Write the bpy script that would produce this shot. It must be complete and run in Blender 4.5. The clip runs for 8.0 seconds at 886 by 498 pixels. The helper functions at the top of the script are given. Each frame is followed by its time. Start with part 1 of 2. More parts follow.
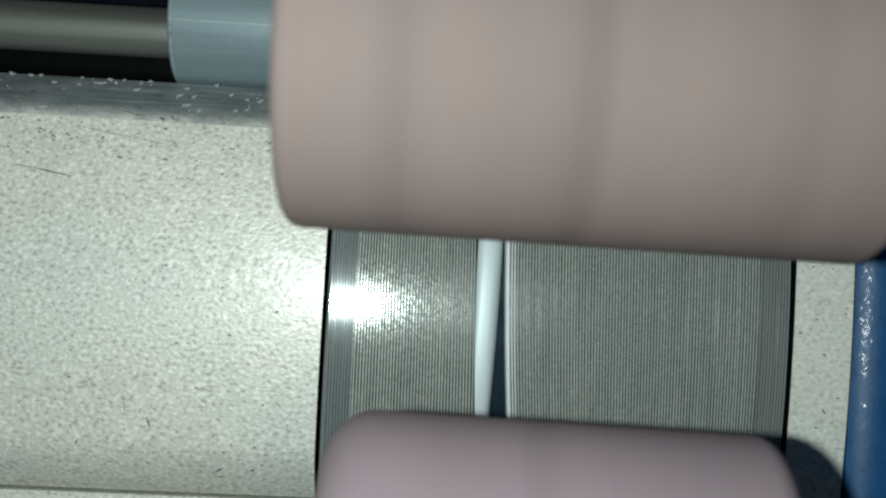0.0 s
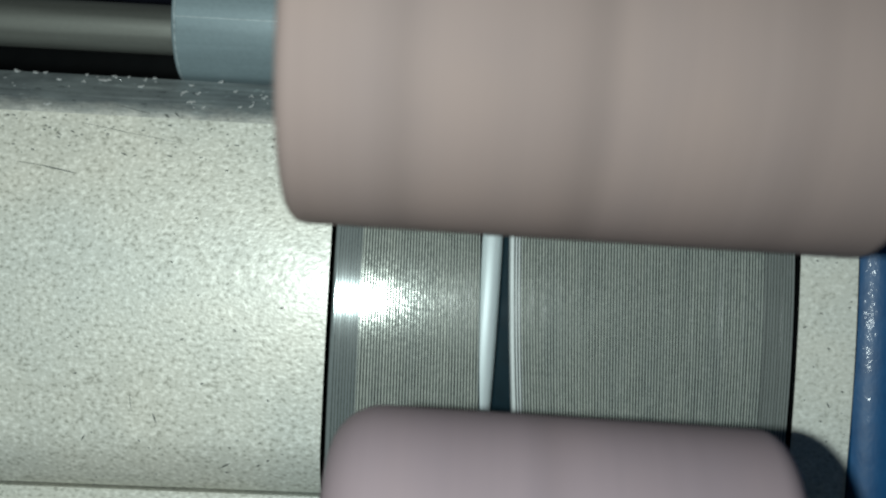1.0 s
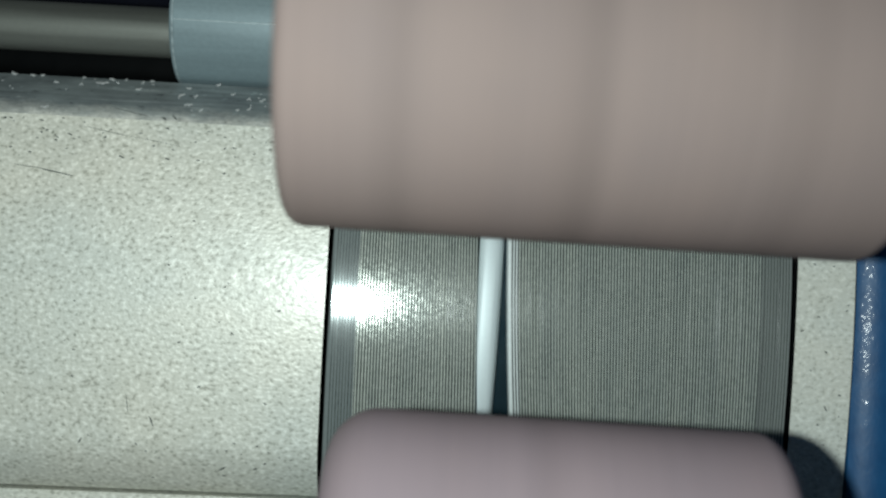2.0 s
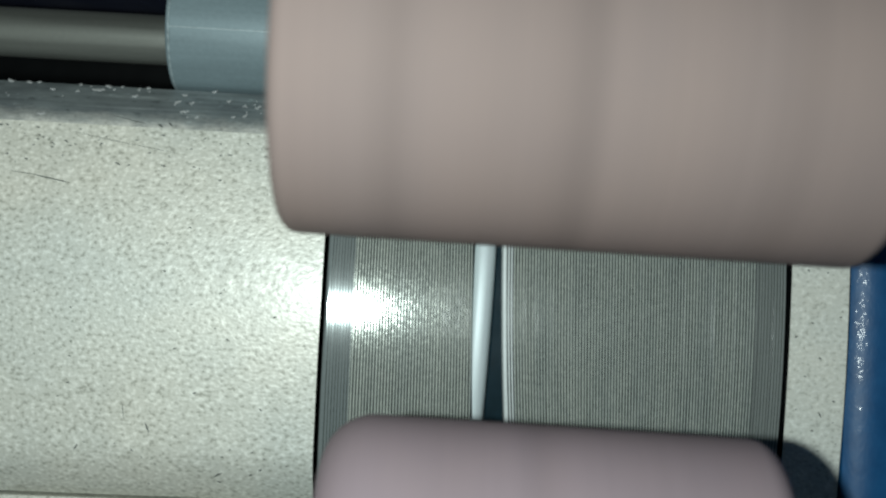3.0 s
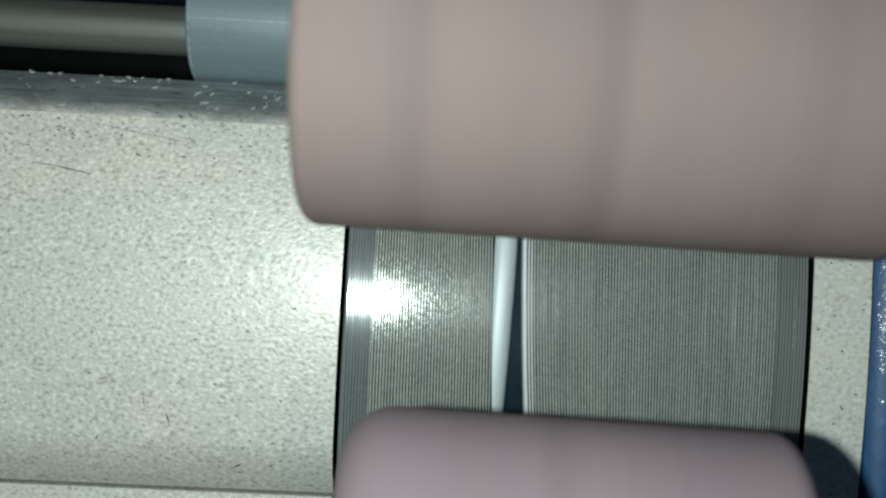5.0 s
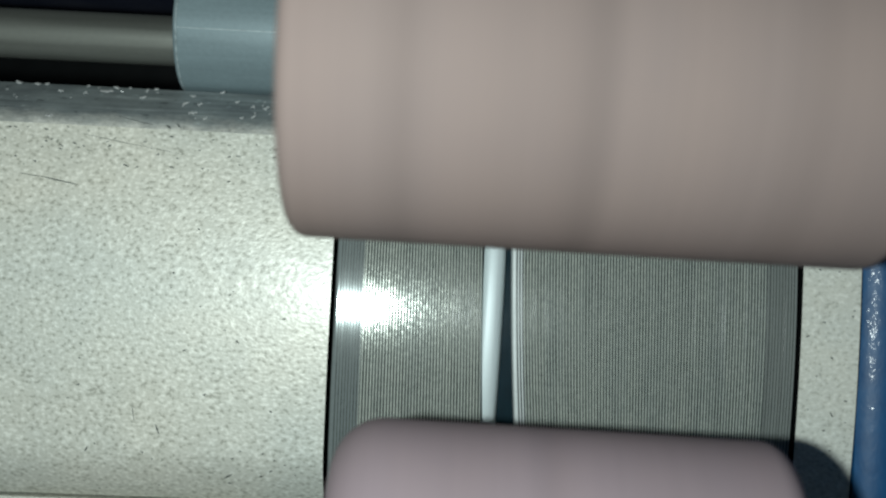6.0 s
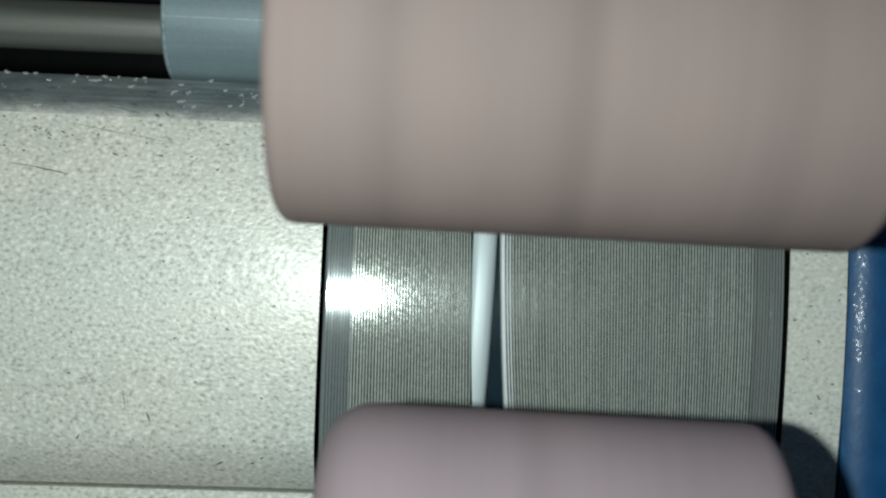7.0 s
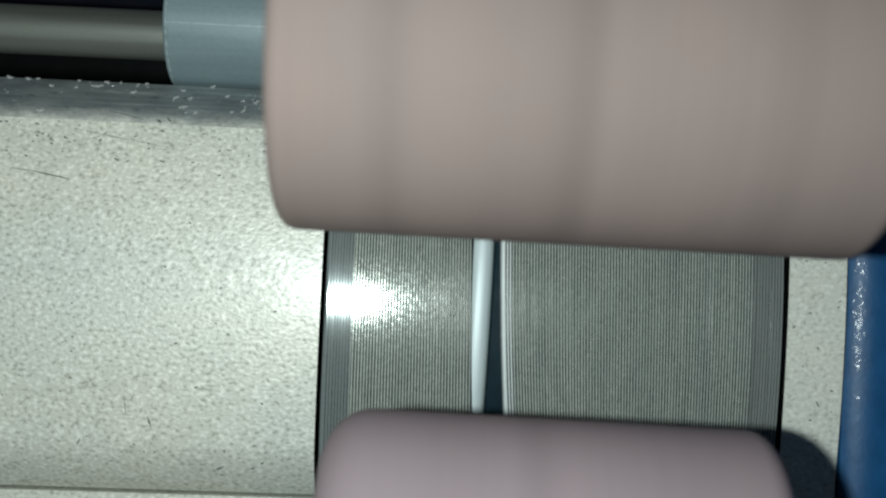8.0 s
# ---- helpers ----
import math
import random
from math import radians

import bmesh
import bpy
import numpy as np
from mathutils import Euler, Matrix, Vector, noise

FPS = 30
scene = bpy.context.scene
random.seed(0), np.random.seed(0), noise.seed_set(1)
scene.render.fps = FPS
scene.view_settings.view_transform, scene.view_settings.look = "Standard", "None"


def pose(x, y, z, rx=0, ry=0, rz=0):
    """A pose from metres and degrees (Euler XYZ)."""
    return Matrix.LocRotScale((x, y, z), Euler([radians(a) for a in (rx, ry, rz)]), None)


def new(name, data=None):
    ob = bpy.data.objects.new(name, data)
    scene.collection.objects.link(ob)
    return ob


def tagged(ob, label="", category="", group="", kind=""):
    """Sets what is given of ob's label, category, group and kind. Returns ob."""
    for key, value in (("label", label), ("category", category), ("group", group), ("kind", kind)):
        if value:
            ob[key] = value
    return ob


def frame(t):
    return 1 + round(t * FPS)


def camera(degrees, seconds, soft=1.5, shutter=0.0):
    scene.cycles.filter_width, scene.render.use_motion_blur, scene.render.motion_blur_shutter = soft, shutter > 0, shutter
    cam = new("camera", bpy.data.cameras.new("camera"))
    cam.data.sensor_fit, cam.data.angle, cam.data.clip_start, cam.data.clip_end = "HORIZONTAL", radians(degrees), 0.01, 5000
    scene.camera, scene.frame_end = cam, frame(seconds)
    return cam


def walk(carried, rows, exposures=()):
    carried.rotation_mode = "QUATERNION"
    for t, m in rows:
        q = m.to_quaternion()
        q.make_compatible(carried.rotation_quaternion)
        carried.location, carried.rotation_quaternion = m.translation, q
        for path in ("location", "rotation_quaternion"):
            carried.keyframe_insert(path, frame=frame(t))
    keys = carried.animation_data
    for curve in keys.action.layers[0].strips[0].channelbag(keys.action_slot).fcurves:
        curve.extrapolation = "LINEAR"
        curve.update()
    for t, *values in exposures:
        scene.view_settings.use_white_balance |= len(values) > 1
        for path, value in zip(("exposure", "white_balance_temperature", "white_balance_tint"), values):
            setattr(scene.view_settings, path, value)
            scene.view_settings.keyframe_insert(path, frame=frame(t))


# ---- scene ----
cam = camera(42.8, 8.0, soft=2.3)
cam.data.dof.use_dof = True
cam.data.dof.focus_distance = 0.100
cam.data.dof.aperture_fstop = 22.0

MM = 0.001
FOCAL = 2000.0     # the lens, for the small turns below
LEAN = 3.4         # lean of the view, degrees


def stand(ex, ey, ez, roll, dx, dy):
    """A camera pose about 100 mm over the plate: the eye's drift in mm, its lean in degrees and its swing in thousandths of 0.5 radian."""
    return (pose(ex * MM, ey * MM, (100 + ez) * MM, 0, 0, LEAN + roll)
            @ pose(0, 0, 0, 0, math.degrees(dx / FOCAL), 0)
            @ pose(0, 0, 0, math.degrees(dy / FOCAL), 0, 0))


# seconds; drift x, y, z (mm); lean (degrees); swing sideways and up
SWAY = (
    (0.0, 0.00, 0.00, 0.00, 0.000, 0.0, 0.0),
    (0.5, -0.05, -0.03, -0.07, -0.070, 5.6, -4.8),
    (1.0, -0.03, 0.00, 0.20, -0.224, 7.1, -8.2),
    (1.5, -0.20, -0.08, 0.22, -0.255, 6.7, -10.0),
    (1.7, -0.14, -0.08, 0.18, -0.168, 2.6, -6.9),
    (2.8, 0.21, 0.04, 0.37, -0.168, 3.9, 7.1),
    (3.0, 0.25, 0.03, 0.47, -0.176, -0.3, 8.6),
    (3.5, 0.37, 0.08, 0.45, -0.240, -1.1, -0.5),
    (4.0, 0.30, 0.09, 0.52, -0.157, -5.3, -10.6),
    (4.5, 0.01, -0.12, 0.64, -0.103, 13.6, -9.4),
    (4.7, -0.17, -0.01, 0.40, -0.090, 28.2, -12.6),
    (5.8, 0.14, 1.00, 0.18, -0.235, 22.6, -8.3),
    (6.0, 0.17, 1.06, 0.14, -0.427, 15.8, -10.9),
    (6.5, 0.51, 1.02, 0.46, -0.923, 5.6, -21.9),
    (7.0, 0.53, 0.67, 0.57, -0.786, 2.8, -26.6),
    (7.5, 0.25, 0.52, 0.45, -0.720, 6.7, -21.3),
    (8.0, 0.48, 0.79, 0.88, -0.625, 2.9, -18.2),
)
walk(cam, [(t, stand(*sway)) for t, *sway in SWAY])

# ---- light: the torch beside the lens, and the dim workshop ----
world = bpy.data.worlds.new("workshop_light")
scene.world = world
world.use_nodes = True
world.node_tree.nodes["Background"].inputs[0].default_value = (0.90, 1.0, 0.95, 1)
world.node_tree.nodes["Background"].inputs[1].default_value = 0.010

torch_data = bpy.data.lights.new("torch", "POINT")
torch_data.energy = 0.37
torch_data.shadow_soft_size = 0.0022
torch_data.color = (0.88, 1.0, 0.975)
torch = new("torch", torch_data)
torch.location = (-0.0168, -0.0010, 0.100)
scene.view_settings.exposure = 0.0


# ---- materials ----
def material(name):
    m = bpy.data.materials.new(name)
    m.use_nodes = True
    nt = m.node_tree
    return m, nt, nt.nodes["Principled BSDF"]


def node(nt, kind, **values):
    n = nt.nodes.new(kind)
    for k, v in values.items():
        n.inputs[k].default_value = v
    return n


def coords(nt, scale=(1, 1, 1)):
    tc = nt.nodes.new("ShaderNodeTexCoord")
    mp = nt.nodes.new("ShaderNodeMapping")
    mp.inputs["Scale"].default_value = scale
    nt.links.new(tc.outputs["Object"], mp.inputs["Vector"])
    return mp.outputs["Vector"]


def grain(nt, vec, scale, detail=2.0, rough=0.5):
    n = node(nt, "ShaderNodeTexNoise", Scale=scale, Detail=detail, Roughness=rough)
    nt.links.new(vec, n.inputs["Vector"])
    return n.outputs["Fac"]


def ramp(nt, fac, stops):
    r = nt.nodes.new("ShaderNodeValToRGB")
    e = r.color_ramp.elements
    while len(e) < len(stops):
        e.new(0.5)
    for el, (p, c) in zip(e, stops):
        el.position = p
        el.color = (*c, 1) if len(c) == 3 else c
    nt.links.new(fac, r.inputs["Fac"])
    return r.outputs["Color"]


def mix(nt, fac, a, b, blend="MIX"):
    n = nt.nodes.new("ShaderNodeMix")
    n.data_type = "RGBA"
    n.blend_type = blend
    for sock, v in ((n.inputs[0], fac), (n.inputs[6], a), (n.inputs[7], b)):
        if isinstance(v, bpy.types.NodeSocket):
            nt.links.new(v, sock)
        else:
            sock.default_value = v
    return n.outputs[2]


def bump(nt, bsdf, height, strength, distance):
    b = node(nt, "ShaderNodeBump", Strength=strength, Distance=distance)
    nt.links.new(height, b.inputs["Height"])
    nt.links.new(b.outputs["Normal"], bsdf.inputs["Normal"])


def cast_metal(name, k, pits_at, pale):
    """Pale bead-blasted metal under a thin clear film, with pits, flecks and faint smears."""
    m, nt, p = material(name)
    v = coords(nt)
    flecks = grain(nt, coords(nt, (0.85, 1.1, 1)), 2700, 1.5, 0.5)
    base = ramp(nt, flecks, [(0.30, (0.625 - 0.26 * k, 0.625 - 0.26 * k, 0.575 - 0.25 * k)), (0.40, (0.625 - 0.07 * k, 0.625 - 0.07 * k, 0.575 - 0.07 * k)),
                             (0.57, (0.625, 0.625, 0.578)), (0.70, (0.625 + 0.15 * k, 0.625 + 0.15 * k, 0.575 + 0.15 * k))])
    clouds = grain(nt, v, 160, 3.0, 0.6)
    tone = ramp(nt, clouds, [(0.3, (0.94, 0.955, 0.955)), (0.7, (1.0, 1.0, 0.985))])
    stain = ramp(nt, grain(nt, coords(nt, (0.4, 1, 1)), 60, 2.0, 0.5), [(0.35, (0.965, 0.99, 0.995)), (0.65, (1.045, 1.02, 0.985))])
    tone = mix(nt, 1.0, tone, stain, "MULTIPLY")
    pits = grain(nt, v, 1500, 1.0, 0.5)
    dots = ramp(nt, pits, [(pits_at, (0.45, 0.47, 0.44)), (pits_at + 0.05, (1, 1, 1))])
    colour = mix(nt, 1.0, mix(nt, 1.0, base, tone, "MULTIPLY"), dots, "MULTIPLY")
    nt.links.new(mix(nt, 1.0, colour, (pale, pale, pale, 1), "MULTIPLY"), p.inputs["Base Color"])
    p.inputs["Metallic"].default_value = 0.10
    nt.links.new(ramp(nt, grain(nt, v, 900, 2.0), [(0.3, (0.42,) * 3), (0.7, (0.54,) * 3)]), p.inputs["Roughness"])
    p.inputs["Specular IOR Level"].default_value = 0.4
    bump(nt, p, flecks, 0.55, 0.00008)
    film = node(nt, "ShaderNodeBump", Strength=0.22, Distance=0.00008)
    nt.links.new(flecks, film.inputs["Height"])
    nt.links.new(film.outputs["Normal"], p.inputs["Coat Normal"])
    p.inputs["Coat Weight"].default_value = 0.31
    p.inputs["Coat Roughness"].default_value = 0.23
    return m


def scraped_shaded_rim():
    """Rim metal: blasted skin and scraped, scored steel, with the falling edge's shade graded into the colour."""
    m, nt, p = material("scraped_shaded_rim")
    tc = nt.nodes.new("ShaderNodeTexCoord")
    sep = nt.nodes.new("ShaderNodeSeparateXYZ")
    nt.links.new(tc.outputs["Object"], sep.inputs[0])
    # edge shade painted in: colour darkens along y from 10.1 to 12.6 mm
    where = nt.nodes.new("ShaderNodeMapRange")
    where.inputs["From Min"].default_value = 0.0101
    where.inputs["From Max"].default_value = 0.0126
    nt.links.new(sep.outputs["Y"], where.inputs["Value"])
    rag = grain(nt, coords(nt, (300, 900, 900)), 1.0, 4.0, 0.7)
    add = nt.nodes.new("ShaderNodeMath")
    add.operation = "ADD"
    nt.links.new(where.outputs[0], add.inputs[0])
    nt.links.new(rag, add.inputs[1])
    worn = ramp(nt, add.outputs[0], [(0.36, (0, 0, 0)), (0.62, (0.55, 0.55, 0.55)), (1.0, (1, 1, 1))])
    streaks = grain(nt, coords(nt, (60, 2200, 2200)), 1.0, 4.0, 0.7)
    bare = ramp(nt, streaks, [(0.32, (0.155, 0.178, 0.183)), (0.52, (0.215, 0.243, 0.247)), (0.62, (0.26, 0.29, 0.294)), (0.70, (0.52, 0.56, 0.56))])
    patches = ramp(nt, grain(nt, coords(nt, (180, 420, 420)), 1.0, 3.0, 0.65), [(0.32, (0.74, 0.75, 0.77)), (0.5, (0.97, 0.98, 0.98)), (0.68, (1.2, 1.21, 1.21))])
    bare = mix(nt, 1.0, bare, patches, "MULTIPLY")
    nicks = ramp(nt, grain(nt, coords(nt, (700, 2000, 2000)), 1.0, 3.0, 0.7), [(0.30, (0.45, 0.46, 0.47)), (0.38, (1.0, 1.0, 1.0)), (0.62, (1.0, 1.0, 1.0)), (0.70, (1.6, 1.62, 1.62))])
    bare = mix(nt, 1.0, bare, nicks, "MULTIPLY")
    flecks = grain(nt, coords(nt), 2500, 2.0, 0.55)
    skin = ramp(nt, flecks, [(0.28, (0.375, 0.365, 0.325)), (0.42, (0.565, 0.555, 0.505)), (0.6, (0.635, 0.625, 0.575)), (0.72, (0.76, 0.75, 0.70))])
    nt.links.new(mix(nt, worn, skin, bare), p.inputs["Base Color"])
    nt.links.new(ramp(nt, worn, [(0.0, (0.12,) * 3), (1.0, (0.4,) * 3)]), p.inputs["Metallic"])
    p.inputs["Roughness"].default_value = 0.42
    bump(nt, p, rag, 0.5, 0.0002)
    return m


def worn_steel(name, tint, metallic, rough, along=(40, 1600, 1600), marks=1.0):
    """Brushed bare steel, with streaks along one axis."""
    m, nt, p = material(name)
    v = coords(nt, along)
    streaks = grain(nt, v, 1.0, 4.0, 0.65)
    c = [x for x in tint]
    base = ramp(nt, streaks, [(0.30, [x * (1 - 0.38 * marks) for x in c]), (0.52, c), (0.74, [min(1, x * (1 + 0.35 * marks)) for x in c])])
    fine = grain(nt, coords(nt), 2600, 2.0)
    nt.links.new(mix(nt, 0.35 * marks, base, ramp(nt, fine, [(0.3, [x * 0.5 for x in c]), (0.7, [min(1, x * 1.3) for x in c])])),
                 p.inputs["Base Color"])
    p.inputs["Metallic"].default_value = metallic
    nt.links.new(ramp(nt, streaks, [(0.3, (rough * 0.8,) * 3), (0.7, (rough * 1.25,) * 3)]), p.inputs["Roughness"])
    bump(nt, p, streaks, 0.25 * marks, 0.00005)
    return m


def ground_steel():
    """Fine-ground steel with a dull, slightly mottled sheen."""
    m, nt, p = material("ground_steel")
    v = coords(nt)
    mottle = grain(nt, v, 2600, 2.0, 0.6)
    cloud = grain(nt, coords(nt, (500, 60, 60)), 1.0, 3.0)
    a = ramp(nt, mottle, [(0.3, (0.46, 0.50, 0.47)), (0.7, (0.625, 0.665, 0.615))])
    b = ramp(nt, cloud, [(0.3, (0.86, 0.88, 0.88)), (0.7, (1.05, 1.05, 1.02))])
    nt.links.new(mix(nt, 1.0, a, b, "MULTIPLY"), p.inputs["Base Color"])
    p.inputs["Metallic"].default_value = 0.35
    nt.links.new(ramp(nt, mottle, [(0.3, (0.10,) * 3), (0.7, (0.16,) * 3)]), p.inputs["Roughness"])
    bump(nt, p, mottle, 0.17, 0.00004)
    return m


def rubber(name, pale, bands, x0, x1, seed):
    """Pink-grey rubber, banded round the axis where it has worn: bands are (mm, brightness)."""
    m, nt, p = material(name)
    v = coords(nt, (1, 0, 0))
    sep = nt.nodes.new("ShaderNodeSeparateXYZ")
    nt.links.new(v, sep.inputs[0])
    along = nt.nodes.new("ShaderNodeMapRange")
    along.inputs["From Min"].default_value = x0 * MM
    along.inputs["From Max"].default_value = x1 * MM
    nt.links.new(sep.outputs["X"], along.inputs["Value"])
    base = ramp(nt, along.outputs[0], [((x - x0) / (x1 - x0), (k, k, k)) for x, k in bands])
    base.node.color_ramp.interpolation = "EASE"
    shift = node(nt, "ShaderNodeVectorMath")
    shift.operation = "ADD"
    shift.inputs[1].default_value = (seed, 0, 0)
    nt.links.new(v, shift.inputs[0])
    wide = node(nt, "ShaderNodeTexNoise", Scale=160.0, Detail=2.0, Roughness=0.5)
    thin = node(nt, "ShaderNodeTexNoise", Scale=900.0, Detail=2.0, Roughness=0.6)
    nt.links.new(shift.outputs[0], wide.inputs["Vector"])
    nt.links.new(shift.outputs[0], thin.inputs["Vector"])
    a = ramp(nt, wide.outputs["Fac"], [(0.3, (0.95, 0.96, 0.97)), (0.7, (1.03, 1.02, 1.01))])
    b = ramp(nt, thin.outputs["Fac"], [(0.3, (0.975,) * 3), (0.7, (1.015,) * 3)])
    blotch = ramp(nt, grain(nt, coords(nt), 130, 3.0), [(0.3, (0.97, 0.97, 0.98)), (0.7, (1.02, 1.01, 1.0))])
    tone = mix(nt, 1.0, mix(nt, 1.0, mix(nt, 1.0, base, a, "MULTIPLY"), b, "MULTIPLY"), blotch, "MULTIPLY")
    nt.links.new(mix(nt, 1.0, tone, (*pale, 1), "MULTIPLY"), p.inputs["Base Color"])
    p.inputs["Roughness"].default_value = 0.8
    p.inputs["Specular IOR Level"].default_value = 0.2
    return m


def painted(name, colour, rough, lump, strength):
    m, nt, p = material(name)
    v = coords(nt)
    h = grain(nt, v, lump, 3.0, 0.6)
    c = colour
    nt.links.new(ramp(nt, h, [(0.25, [x * 0.75 for x in c]), (0.6, c), (0.85, [x * 1.2 for x in c])]), p.inputs["Base Color"])
    nt.links.new(ramp(nt, grain(nt, v, lump * 0.3, 2.0), [(0.3, (rough * 0.8,) * 3), (0.7, (min(1, rough * 1.3),) * 3)]), p.inputs["Roughness"])
    bump(nt, p, h, strength, 0.0004)
    return m


def blue_paint():
    """Blue enamel: a soft sheen, and a thin gloss broken up by brush lumps."""
    m, nt, p = material("blue_paint")
    v = coords(nt)
    lumps = grain(nt, coords(nt, (1, 0.6, 1)), 1500, 2.0, 0.55)
    nt.links.new(ramp(nt, grain(nt, v, 420, 3.0, 0.6), [(0.3, (0.006, 0.056, 0.150)), (0.7, (0.010, 0.076, 0.190))]), p.inputs["Base Color"])
    p.inputs["Roughness"].default_value = 0.42
    p.inputs["Specular IOR Level"].default_value = 0.22
    bump(nt, p, lumps, 0.25, 0.0001)
    gloss = node(nt, "ShaderNodeBump", Strength=0.8, Distance=0.0001)
    nt.links.new(lumps, gloss.inputs["Height"])
    nt.links.new(gloss.outputs["Normal"], p.inputs["Coat Normal"])
    p.inputs["Coat Weight"].default_value = 0.06
    p.inputs["Coat Roughness"].default_value = 0.10
    return m


M_CAST = cast_metal("blasted_metal", 1.0, 0.20, 1.0)
# side plate: fewer flecks, and colour raised 1.1 to offset the torch's fall-off
M_SIDE = cast_metal("milled_brightened_metal", 0.7, 0.18, 1.1)
M_RIM = scraped_shaded_rim()
M_RIB = ground_steel()
M_LAND = worn_steel("land_steel", (0.275, 0.315, 0.315), 0.40, 0.095, (3200, 25, 25), 0.35)
M_MARGIN = worn_steel("margin_steel", (0.285, 0.31, 0.295), 0.35, 0.28, (3200, 25, 25), 0.3)
# near-black metal for groove faces: the contrast of the ribs lies in this colour
M_GROOVE = worn_steel("dark_groove", (0.036, 0.044, 0.041), 0.15, 0.27, (900, 300, 300), 0.3)
# paler steel over the first millimetre beside the gap
M_EDGE = worn_steel("bright_edge", (0.54, 0.58, 0.58), 0.12, 0.5, (1800, 60, 60), 0.3)
M_RING = worn_steel("ring_steel", (0.64, 0.72, 0.74), 0.3, 0.56, (1800, 0, 0), 0.10)
# blue housing paint with the shade mixed into its colour
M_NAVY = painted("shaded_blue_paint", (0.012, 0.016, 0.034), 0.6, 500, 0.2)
M_FLANGE = painted("blued_steel", (0.006, 0.019, 0.027), 0.6, 600, 0.05)
M_COLLAR = worn_steel("collar_steel", (0.195, 0.258, 0.28), 0.15, 0.5, (25, 500, 500), 0.3)
M_UPPER = rubber("pink_rubber", (0.241, 0.187, 0.174),
                 ((-11.44, 0.97), (-5.72, 1.0), (-3.24, 0.89), (-1.52, 1.0), (5.24, 0.96), (8.96, 0.84), (10.67, 1.0), (19.06, 1.0), (22.49, 0.93), (23.82, 1.0)), -11.44, 30.5, 0.37)
M_LOWER = rubber("mauve_rubber", (0.268, 0.212, 0.232),
                 ((-7.6, 0.96), (-2.8, 1.0), (1.9, 0.96), (5.7, 1.0), (7.5, 0.90), (9.9, 1.0), (18.9, 0.97), (25.5, 0.93)), -7.92, 26.4, 1.93)
M_BLACK = worn_steel("blackened_steel", (0.16, 0.168, 0.152), 0.6, 0.58, (25, 500, 500), 0.2)
M_BLUE = blue_paint()
# near-black: the darkness of the gaps is put into this colour
M_DARK = painted("near_black_casting", (0.003, 0.004, 0.0045), 0.6, 300, 0.5)
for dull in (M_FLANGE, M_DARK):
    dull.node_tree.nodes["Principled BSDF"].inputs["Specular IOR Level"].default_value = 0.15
M_SCORE_GLINT = worn_steel("score_and_glint", (0.33, 0.40, 0.42), 0.2, 0.4)
M_SWARF = worn_steel("bright_swarf", (0.80, 0.82, 0.82), 0.5, 0.3)
M_SCRATCH = painted("dark_scratch", (0.10, 0.11, 0.10), 0.6, 900, 0.3)


# ---- building helpers ----
def mesh_of(name, bm, mat, smooth=30):
    bmesh.ops.recalc_face_normals(bm, faces=bm.faces)
    me = bpy.data.meshes.new(name)
    bm.to_mesh(me)
    bm.free()
    me.materials.append(mat)
    if smooth:
        me.shade_smooth()
        me.set_sharp_from_angle(angle=radians(smooth))
    return me


def part(name, bm, mat, parent=None, label="", smooth=30):
    ob = new(name, mesh_of(name, bm, mat, smooth))
    ob.parent = parent
    if label:
        ob["label"] = label
    return ob


def thing(name, label, category, at=None, group="", kind=""):
    e = new(name)
    e.empty_display_size = 0.005
    if at is not None:
        e.matrix_basis = at
    return tagged(e, label, category, group, kind)


def turned(profile, n=96, shift=None):
    """A body turned round the x axis from (x, r) in mm; shift(x, angle) moves x."""
    bm = bmesh.new()
    rings = []
    for x, r in profile:
        row = []
        for i in range(n):
            a = 2 * math.pi * i / n
            xx = x + (shift(x, a) if shift else 0)
            row.append(bm.verts.new((xx * MM, r * math.sin(a) * MM, r * math.cos(a) * MM)))
        rings.append(row)
    for a, b in zip(rings, rings[1:]):
        for i in range(n):
            j = (i + 1) % n
            bm.faces.new((a[i], a[j], b[j], b[i]))
    bm.faces.new(rings[0])
    bm.faces.new(rings[-1])
    return bm


def barrel(x0, x1, r, f0, f1, steps=8):
    """Profile of a roller with rounded ends."""
    p = [(x0 + f0 * (1 - math.sin(k / steps * math.pi / 2)), r - f0 * (1 - math.cos(k / steps * math.pi / 2)))
         for k in range(steps, -1, -1)]
    p += [(x1 - f1 * (1 - math.sin(k / steps * math.pi / 2)), r - f1 * (1 - math.cos(k / steps * math.pi / 2)))
          for k in range(steps + 1)]
    return p


def swept(section, stations, bottom):
    """A solid: the (y, z) section in mm carried along x; stations give x and a y-map."""
    bm = bmesh.new()
    rows = []
    for x, ymap in stations:
        ring = [bm.verts.new((x * MM, ymap(y) * MM, z * MM)) for y, z in section]
        ring.append(bm.verts.new((x * MM, ymap(section[-1][0]) * MM, bottom * MM)))
        ring.append(bm.verts.new((x * MM, ymap(section[0][0]) * MM, bottom * MM)))
        rows.append(ring)
    for a, b in zip(rows, rows[1:]):
        for i in range(len(a)):
            j = (i + 1) % len(a)
            bm.faces.new((a[i], b[i], b[j], a[j]))
    # end walls take the second, near-black material, so the plate gaps stay dark
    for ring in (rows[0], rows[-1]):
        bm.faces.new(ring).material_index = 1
    return bm


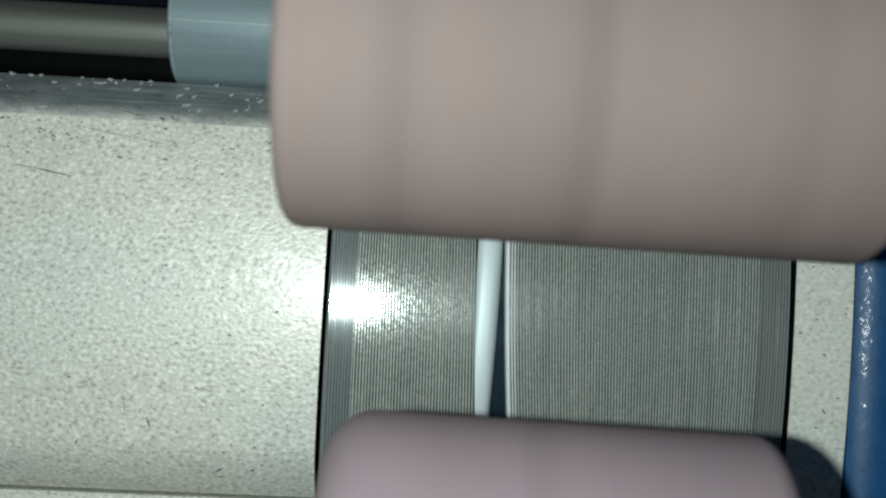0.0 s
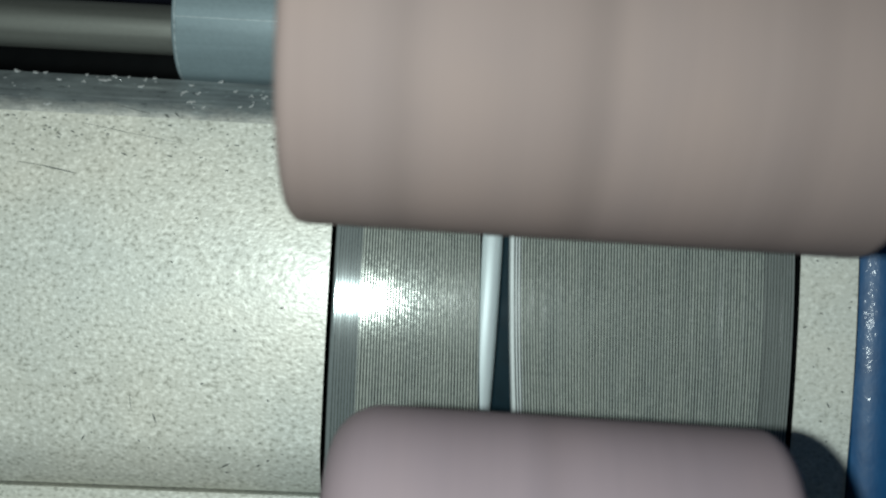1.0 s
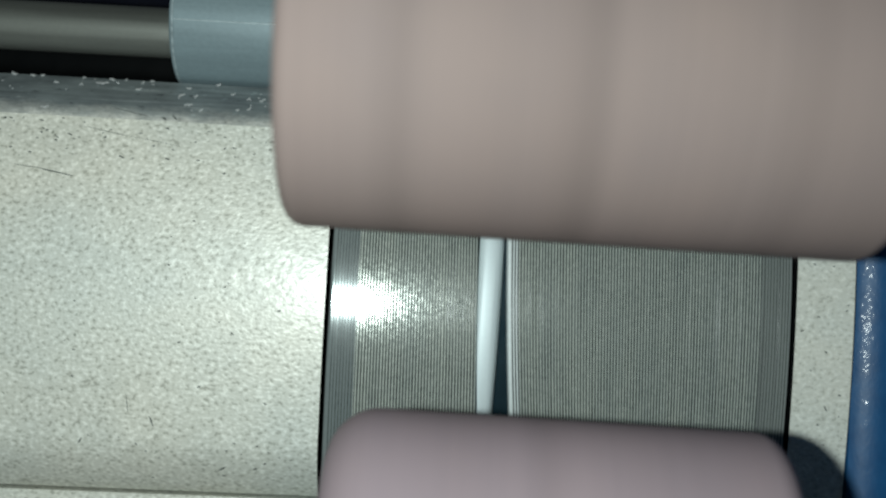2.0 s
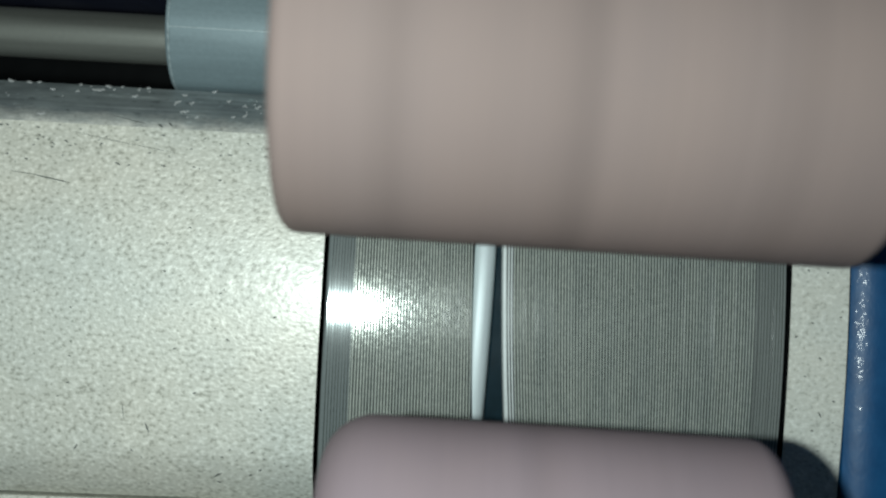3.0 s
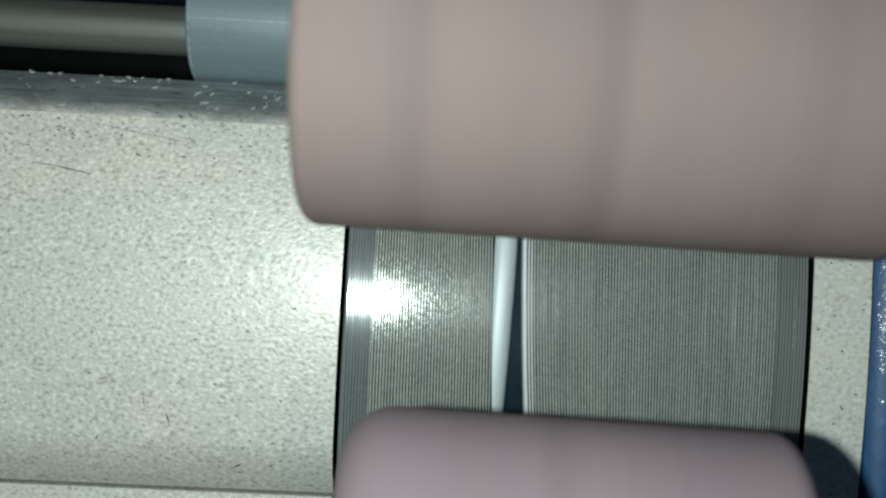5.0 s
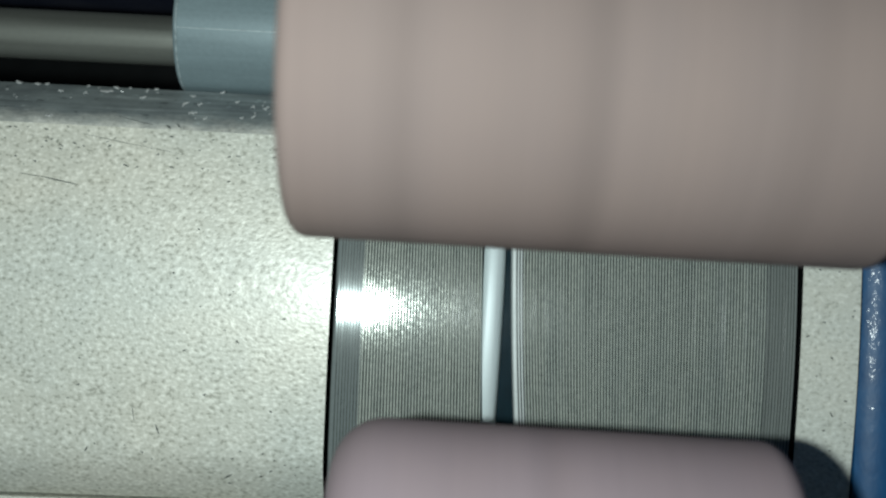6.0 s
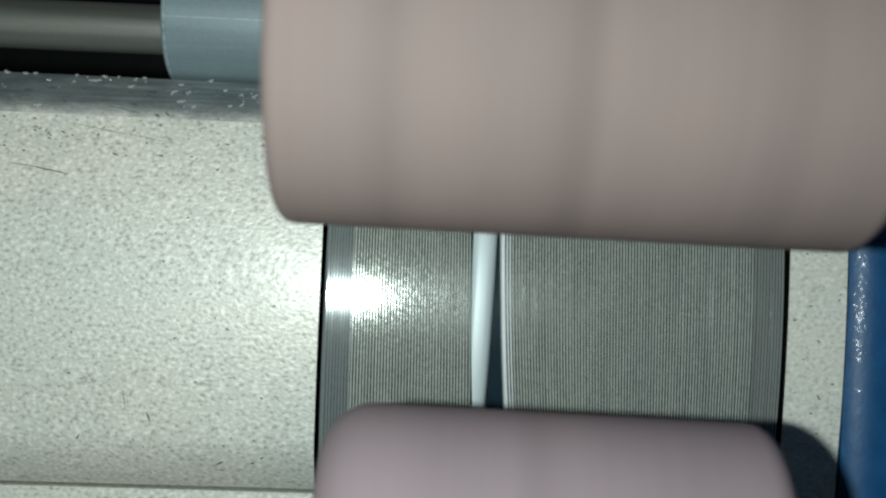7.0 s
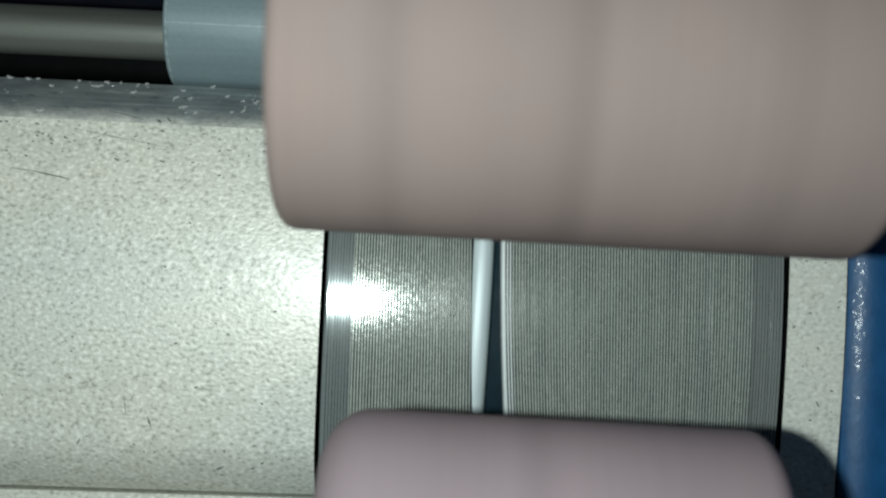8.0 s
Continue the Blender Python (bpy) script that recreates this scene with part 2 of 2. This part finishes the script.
def prism(outline, y0, y1, fall):
    """A solid: the (x, z) outline in mm drawn out along y, its upper part higher by fall at y0 and lower at y1."""
    bm = bmesh.new()
    ends = [[bm.verts.new((x * MM, y * MM, (z + (lift if z > BED_Z else 0)) * MM)) for x, z in outline] for y, lift in ((y0, fall), (y1, -fall))]
    for i in range(len(outline)):
        j = (i + 1) % len(outline)
        bm.faces.new((ends[0][i], ends[0][j], ends[1][j], ends[1][i]))
    bm.faces.new(ends[0])
    bm.faces.new(ends[1])
    return bm


def block(x0, x1, y0, y1, z0, z1, r=0.4):
    bm = bmesh.new()
    bmesh.ops.create_cube(bm, size=1, matrix=Matrix.Translation(((x0 + x1) / 2 * MM, (y0 + y1) / 2 * MM, (z0 + z1) / 2 * MM))
                          @ Matrix.Diagonal(((x1 - x0) * MM, (y1 - y0) * MM, (z1 - z0) * MM, 1)))
    bmesh.ops.bevel(bm, geom=bm.edges[:], offset=r * MM, segments=3, affect="EDGES", profile=0.5)
    return bm


BED_Z = -57.4
GUIDE_ROUND, GUIDE_CROWN = 62.0, 8.2     # crown of the guides, mm
PLATE_ROUND = 95.0    # gentle crown of the plates, mm


def plate_z(y):
    """Height of the plate's face, mm."""
    z = -(y + 8) ** 2 / (2 * PLATE_ROUND)
    if y < -18.6:
        z -= 0.10 * (-18.6 - y) ** 2
    return z


RIM_Y, RIM_Z = 9.95, plate_z(9.95)
RIM_END, RIM_LOW = 13.85, -4.6


def rim_z(y):
    k = (y - RIM_Y) / (RIM_END - RIM_Y)
    return RIM_Z + (RIM_LOW - RIM_Z) * (0.14 * k + 0.86 * k ** 1.6)


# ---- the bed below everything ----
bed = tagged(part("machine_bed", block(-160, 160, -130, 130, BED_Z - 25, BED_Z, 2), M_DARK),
             "near-black cast iron machine bed under the plates", "machine bed", kind="structure")

# ---- broad plate beside the ribbed guides ----
plate = thing("bed_plate", "pale speckled blasted metal plate with a scraped rim", "metal plate")
face_y = [-23.82, -23.7, -23.5, -23.3, -23.0, -22.6] + [-22.2 + 0.4 * k for k in range(10)] + [-18 + 1.5 * k for k in range(19)] + [RIM_Y]
section = [(-23.85, -5.4)] + [(y, plate_z(y)) for y in face_y]


def taper(x):
    k = (x + 42) / 31.6
    return lambda y: y + (0.55 * k - 0.27) * max(0.0, min(1.0, (-y - 5) / 18))


part("face", swept(section, [(x, taper(x)) for x in (-60, -48, -36, -24, -10.54)] + [(-10.34, lambda y, f=taper(-10.34): f(y))], BED_Z), M_CAST, plate).data.materials.append(M_DARK)
rim_section = [(RIM_Y + (RIM_END - RIM_Y) * k / 10, rim_z(RIM_Y + (RIM_END - RIM_Y) * k / 10)) for k in range(11)]
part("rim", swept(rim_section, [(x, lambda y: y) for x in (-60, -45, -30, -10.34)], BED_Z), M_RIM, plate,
     "scraped steel rim with bright scratches, edge shade painted in").data.materials.append(M_DARK)

front = thing("front_plate", "pale speckled metal plate along the broad plate's edge", "metal plate")
part("face", swept([(-60, -3.2)] + [(y, -3.2) for y in (-50, -40, -30)] + [(-24.3, -3.25), (-24.08, -3.4)],
                   [(x, taper(x)) for x in (-60, -40, -20, -10.34)], BED_Z), M_CAST, front).data.materials.append(M_DARK)

side = thing("side_plate", "narrow pale speckled metal plate beside the blue frame", "metal plate")
side_y = [-45 + 3 * k for k in range(22)]
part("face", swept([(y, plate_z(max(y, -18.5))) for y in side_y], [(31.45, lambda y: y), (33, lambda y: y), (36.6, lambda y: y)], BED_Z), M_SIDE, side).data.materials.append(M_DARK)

# ---- blue side frame ----
frame_blue = thing("machine_housing", "glossy blue painted cast housing of the machine", "machine housing")
shoulder = [(36.75, BED_Z), (36.75, -1.25), (36.82, -0.98)]
for step in range(1, 13):
    tilt = radians(39 - 39 * step / 12)
    shoulder.append((shoulder[-1][0] + 0.30 * math.cos(tilt), shoulder[-1][1] + 0.30 * math.sin(tilt)))
shoulder += [(74.4, shoulder[-1][1]), (75, shoulder[-1][1] - 0.6), (75, BED_Z)]
part("base", prism(shoulder, -60, 60, 2.4), M_BLUE, frame_blue)
part("back_panel", block(-160, 36.5, 24.6, 60, BED_Z, -12, 0.8), M_NAVY, frame_blue, "blue back panel with its shade painted in")
part("cheek", block(48, 62, -45, 45, 0.1, 34, 1.5), M_BLUE, frame_blue)


# ---- the two finely ribbed guides ----
def guide(name, x0, x1, zones, edge0, edge1, pitch, label):
    """A steel guide with fine round-bottomed grooves across x; edge0/edge1(y) skew its two ends.
    zones: part name, where it ends, depth of its grooves, metal, label."""
    g = thing(name, label, "steel guide", group="ribbed guides")
    ys = [-32 + 1.3 * k for k in range(41)]
    prof = [(x0, -1.2, 0), (x0 + 0.03, -0.16, 0), (x0 + 0.08, -0.075, 0), (x0 + 0.15, -0.02, 0), (x0 + 0.26, 0.0, 0)]
    x = x0 + 0.26
    while x + pitch < x1 - 0.12:
        depth = next(d for n, end, d, m, t in zones if x < end) * random.uniform(0.8, 1.1)
        land = depth < 0.015
        wide = random.uniform(0.05, 0.36) if land else random.uniform(0.82, 1.16)
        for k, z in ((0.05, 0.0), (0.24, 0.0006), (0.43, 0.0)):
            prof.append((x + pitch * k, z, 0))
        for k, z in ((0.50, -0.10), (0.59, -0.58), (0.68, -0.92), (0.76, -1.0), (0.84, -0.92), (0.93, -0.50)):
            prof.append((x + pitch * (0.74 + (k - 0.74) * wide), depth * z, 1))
        x += pitch
        prof.append((x, 0.0, 0))
    prof += [(x1 - 0.09, -0.01, 0), (x1 - 0.05, -0.05, 0), (x1 - 0.02, -0.14, 0), (x1, -1.2, 0)]

    def strip(pname, lo, hi, metal, label):
        run = [q for q in prof if lo - 1e-6 <= q[0] <= hi + 1e-6]
        verts, faces, in_groove = [], [], []
        w = len(run) + 2
        for y in ys:
            a, b = edge0(y), edge1(y)
            drop = -(y + GUIDE_CROWN) ** 2 / (2 * GUIDE_ROUND)
            at = [a + (px - x0) / (x1 - x0) * (b - a) for px, pz, grooved in run]
            verts += [(xx * MM, y * MM, (pz + drop) * MM) for xx, (px, pz, grooved) in zip(at, run)]
            verts += [(at[-1] * MM, y * MM, (drop - 1.6) * MM), (at[0] * MM, y * MM, (drop - 1.6) * MM)]
        for r in range(len(ys) - 1):
            for i in range(w):
                j = (i + 1) % w
                faces.append((r * w + i, r * w + j, (r + 1) * w + j, (r + 1) * w + i))
                in_groove.append(i < w - 2 and run[i][2] == 1)
        faces += [tuple(range(w))[::-1], tuple((len(ys) - 1) * w + i for i in range(w))]
        me = bpy.data.meshes.new(pname)
        me.from_pydata(verts, [], faces)
        bm = bmesh.new()
        bm.from_mesh(me)
        bpy.data.meshes.remove(me)
        bm.faces.ensure_lookup_table()
        # groove faces take the dark second material
        for face, grooved in zip(bm.faces, in_groove):
            face.material_index = int(grooved)
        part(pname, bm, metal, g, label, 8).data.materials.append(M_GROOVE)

    lo = x0
    for pname, end, depth, metal, text in zones:
        hi = min((q[0] for q in prof if q[2] == 0), key=lambda q: abs(q - end))
        strip(pname, lo, hi, metal, text)
        lo = hi
    body = bmesh.new()
    rows = []
    for y in ys:
        a, b = edge0(y) + 0.02, edge1(y) - 0.02
        drop = -(y + GUIDE_CROWN) ** 2 / (2 * GUIDE_ROUND)
        rows.append([body.verts.new((x * MM, y * MM, z * MM)) for x, z in ((a, drop - 1.6), (b, drop - 1.6), (b, BED_Z), (a, BED_Z))])
    for p, q in zip(rows, rows[1:]):
        for i in range(4):
            body.faces.new((p[i], p[(i + 1) % 4], q[(i + 1) % 4], q[i]))
    body.faces.new(rows[0])
    body.faces.new(rows[-1])
    part("body", body, M_DARK, g, "near-black guide body")
    return g


def left_edge_of_gap(y):
    return 2.92 + 0.6 * (0.95 - y) / 15.4


def right_edge_of_gap(y):
    k = (0.95 - y) / 15.4
    return 5.55 + 0.46 * k + 0.50 * max(0.0, k) ** 2


guide("ribbed_guide", -9.99, 3.2,
      (("smooth_land", -7.5, 0.009, M_LAND, "smooth blue-grey steel margin"), ("ribbed_face", 3.2, 0.03, M_RIB, "")),
      lambda y: -9.99, left_edge_of_gap, 0.266, "short ground steel guide with fine ribs and smooth edge")
guide("ribbed_guide", 5.6, 31.06,
      (("bright_edge", 6.7, 0.03, M_EDGE, "pale steel edge beside the gap"), ("ribbed_face", 28.3, 0.03, M_RIB, ""),
       ("smooth_land", 31.06, 0.009, M_MARGIN, "smooth grey steel margin")),
      right_edge_of_gap, lambda y: 31.06, 0.268, "long ground steel guide with fine close ribs")

# ---- spinning ring in the gap between the guides ----
RING_AT = (0.0, -6.5, -28.9)
ring = thing("wobbling_ring", "bright turned steel ring spinning in the dark gap", "steel ring", pose(*[c * MM for c in RING_AT]))


def skew(x, a):
    return 0.20 * math.cos(a) if x > 4 else 0.0


part("tread", turned([(3.0, 12.0), (3.0, 27.9), (3.1, 28.15), (3.3, 28.34), (3.55, 28.45), (3.9, 28.5), (4.3, 28.48), (4.6, 28.40), (4.83, 28.2), (5.01, 27.85), (5.12, 27.3), (5.17, 12.0)], 192, skew), M_RING, ring)
part("flange", turned([(4.95, 12.0), (5.0, 27.1), (5.15, 27.2), (8.2, 27.2), (8.3, 12.0)], 192), M_FLANGE, ring, "dark blue-black steel flange")

# ---- the two rollers ----
ROLLER_YAW = -0.5     # the rollers stand very slightly askew to the plates
UPPER_AT = (0.0, 13.82, 19.0)
upper = thing("upper_roller", "large pink-grey rubber roller spinning over the guides", "roller", pose(*[c * MM for c in UPPER_AT]), group="rubber rollers")
part("rubber_sleeve", turned(barrel(-11.32, 30.4, 12.96, 1.24, 1.43), 128), M_UPPER, upper)
part("axle", turned([(30.3, 3.8), (50, 3.8)], 32), M_COLLAR, upper, "plain steel axle")

LOWER_AT = (0.0, -21.6, 17.0)
lower = thing("lower_roller", "mauve-grey rubber roller spinning close over the ribbed guides", "roller", pose(*[c * MM for c in LOWER_AT]), group="rubber rollers")
part("rubber_sleeve", turned(barrel(-7.92, 25.7, 9.43, 4.0, 2.1), 128), M_LOWER, lower)
part("axle", turned([(25.6, 2.8), (50, 2.8)], 32), M_COLLAR, lower, "plain steel axle")

# ---- dark drive shaft behind the rim ----
SHAFT_AT = (0.0, 18.5, -5.2)
shaft = thing("drive_shaft", "matt black round shaft with a blue-grey steel collar", "shaft", pose(*[c * MM for c in SHAFT_AT]))
part("rod", turned([(-80, 2.3), (-25.8, 2.3)], 96), M_BLACK, shaft)
collar = part("collar", turned([(-25.9, 2.0), (-25.9, 5.8), (-25.82, 6.0), (-25.6, 6.14), (-25.3, 6.2), (20, 6.2), (20, 2.0)], 96), M_COLLAR, shaft,
              "blue-grey brushed steel collar")
collar.location = (0, 1.5 * MM, -1.8 * MM)
part("score_line", block(-25.4, 10, -1.02, -0.88, 6.05, 6.165, 0.01), M_SCORE_GLINT, collar, "thin bright score along the collar")
# added pale ring: the light on the collar's bevel put into its colour
part("bevel_highlight", turned([(-25.64, 6.0), (-25.62, 6.17), (-25.44, 6.215), (-25.38, 6.0)], 96), M_SCORE_GLINT, collar, "pale ring for the light caught by the collar bevel")


# ---- swarf on the rim ----
def on_plate(x, y):
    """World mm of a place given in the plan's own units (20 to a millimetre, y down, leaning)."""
    c, s = math.cos(radians(LEAN)), math.sin(radians(LEAN))
    u, v = (x - 784) * c + (y - 441) * s, -(x - 784) * s + (y - 441) * c
    z = 0.0
    for _ in range(4):
        px, py = u * (100 - z) / FOCAL, -v * (100 - z) / FOCAL
        z = rim_z(min(py, RIM_END)) if py > RIM_Y else plate_z(py)
    return px, py, z


def chip_mesh(seed, length, thick):
    rnd = random.Random(seed)
    bm = bmesh.new()
    rows = []
    bend = rnd.uniform(-0.5, 0.5)
    for i in range(6):
        k = i / 5 - 0.5
        w = thick * (0.35 + 0.65 * math.cos(k * 2.6)) * rnd.uniform(0.7, 1.2)
        y = bend * length * k * k + rnd.uniform(-0.7, 0.7) * thick
        rows.append([bm.verts.new((k * length * MM, (y + w * math.cos(q)) * MM, (0.45 * thick + 0.55 * w * math.sin(q)) * MM))
                     for q in (0.3, 1.7, 3.0, 4.4)])
    for a, b in zip(rows, rows[1:]):
        for i in range(4):
            bm.faces.new((a[i], a[(i + 1) % 4], b[(i + 1) % 4], b[i]))
    bm.faces.new(rows[0])
    bm.faces.new(rows[-1])
    return mesh_of("metal_chip", bm, M_SWARF, 0)


CHIPS = ((23, 127, 0.7), (57, 129, 0.6), (73, 130, 0.4), (97, 146, 0.4), (141, 150, 0.4), (146, 136, 0.3),
         (178, 149, 1.2), (198, 140, 0.7), (221, 139, 0.3), (243, 159, 0.6), (266, 143, 0.6), (251, 148, 0.4),
         (331, 159, 0.5), (331, 187, 0.8), (384, 152, 0.6), (410, 169, 0.4), (438, 178, 0.4), (462, 181, 0.6),
         (439, 196, 0.5), (353, 197, 0.4), (418, 198, 0.4), (76, 189, 0.7), (317, 172, 0.9), (344, 173, 0.5), (20, 128, 0.3))
shapes = [chip_mesh(k, 1.0, 0.12) for k in range(6)]
for k, (x, y, size) in enumerate(CHIPS):
    px, py, pz = on_plate(x, y)
    py = min(py, RIM_END - 0.08)
    chip = new("metal_chip", shapes[k % 6])
    chip.matrix_basis = pose(px * MM, py * MM, pz * MM, -40 if py > RIM_Y else 0, 0, random.uniform(-25, 40)) @ Matrix.Diagonal((size, 1.0 + 0.5 * size, 1.3, 1))
    tagged(chip, "tiny bright curl of metal swarf on the scraped rim", "metal chip", group="metal swarf")

crumbs = random.Random(5)
for k in range(16):
    py = RIM_Y + (RIM_END - RIM_Y) * crumbs.uniform(0.25, 0.97)
    crumb = new("metal_chip", shapes[k % 6])
    size = crumbs.uniform(0.10, 0.28)
    crumb.matrix_basis = pose(crumbs.uniform(-42, -11.5) * MM, py * MM, rim_z(py) * MM, -40, 0, crumbs.uniform(-30, 30)) @ Matrix.Diagonal((size, crumbs.uniform(0.4, 0.8), 0.7, 1))
    tagged(crumb, "minute bright crumb of metal swarf on the scraped rim", "metal chip", group="metal swarf")

# ---- scratches and pits in the plates ----
SCRATCHES = ((20, 290, 62, 297, 0.08), (58, 296, 126, 312, 0.13), (132, 221, 240, 245, 0.06), (235, 243, 318, 261, 0.05),
             (194, 190, 262, 208, 0.07), (218, 700, 221, 732, 0.07), (259, 738, 266, 757, 0.16), (132, 786, 139, 776, 0.16),
             (292, 468, 297, 472, 0.14), (92, 238, 100, 245, 0.14), (116, 236, 124, 240, 0.14), (92, 247, 98, 249, 0.13),
             (284, 208, 292, 214, 0.2), (302, 206, 310, 213, 0.16), (403, 590, 410, 596, 0.13), (232, 785, 238, 790, 0.13),
             (380, 836, 396, 828, 0.14), (1455, 724, 1460, 734, 0.16), (210, 278, 216, 281, 0.14), (288, 281, 297, 284, 0.14),
             (12, 207, 19, 209, 0.13), (66, 212, 74, 214, 0.12))
for xa, ya, xb, yb, wide in SCRATCHES:
    a, b = Vector(on_plate(xa, ya)), Vector(on_plate(xb, yb))
    mid, d = (a + b) / 2, b - a
    bm = bmesh.new()
    n = 6
    rows = []
    for i in range(n + 1):
        k = i / n
        p = a.lerp(b, k)
        w = wide * 0.5 * (0.25 + 0.75 * math.sin(math.pi * min(1, max(0, k)))) * random.uniform(0.7, 1.2)
        side_way = Vector((-d.y, d.x, 0)).normalized() * w
        z = plate_z(p.y) if p.y < RIM_Y else rim_z(p.y)
        rows.append([bm.verts.new(((p.x + side_way.x) * MM, (p.y + side_way.y) * MM, (z + 0.012) * MM)),
                     bm.verts.new((p.x * MM, p.y * MM, (z + 0.03) * MM)),
                     bm.verts.new(((p.x - side_way.x) * MM, (p.y - side_way.y) * MM, (z + 0.012) * MM))])
    for r, s in zip(rows, rows[1:]):
        bm.faces.new((r[0], r[1], s[1], s[0]))
        bm.faces.new((r[1], r[2], s[2], s[1]))
    part("scratch", bm, M_SCRATCH, side if xa > 1000 else plate, "", 0)


# ---- fine pitting, thickest along the plate's two long edges ----
def pitting(name, x0, x1, bands, count, seed, parent):
    rnd = random.Random(seed)
    bm = bmesh.new()
    for k in range(count):
        lo, hi = bands[k % len(bands)]
        x, y = rnd.uniform(x0, x1), rnd.uniform(lo, hi)
        a, size = rnd.uniform(-0.6, 0.6), rnd.uniform(0.05, 0.13)
        ring = []
        for i in range(5):
            q = 2 * math.pi * i / 5
            px, py = size * rnd.uniform(0.8, 2.2) * math.cos(q), size * rnd.uniform(0.5, 0.9) * math.sin(q)
            wx, wy = x + px * math.cos(a) - py * math.sin(a), y + px * math.sin(a) + py * math.cos(a)
            ring.append(bm.verts.new((wx * MM, wy * MM, (plate_z(wy) + 0.012) * MM)))
        top = bm.verts.new((x * MM, y * MM, (plate_z(y) + 0.02) * MM))
        for i in range(5):
            bm.faces.new((ring[i], ring[(i + 1) % 5], top))
    ob = part(name, bm, M_SCRATCH, parent, "", 0)
    return tagged(ob, kind="stuff")


pitting("pitting", -42, -11.5, ((-22.4, -18.5), (6.0, 9.6), (-20, 9), (7.5, 9.8)), 110, 3, plate)
pitting("pitting", 32, 36.2, ((-16, 1),), 14, 8, side)


# ---- what spins ----
def motions():
    def spin(ob, at, step, start=0.0, yaw=0.0):
        rows = [(k / 10, pose(*[c * MM for c in at], start + step * k, 0, yaw)) for k in range(81)]
        walk(ob, rows)

    spin(upper, UPPER_AT, 84.0, 0.0, ROLLER_YAW)
    spin(lower, LOWER_AT, 84.0, 20.0, ROLLER_YAW)
    spin(ring, RING_AT, -88.0, 340.0, -1.0)


motions()
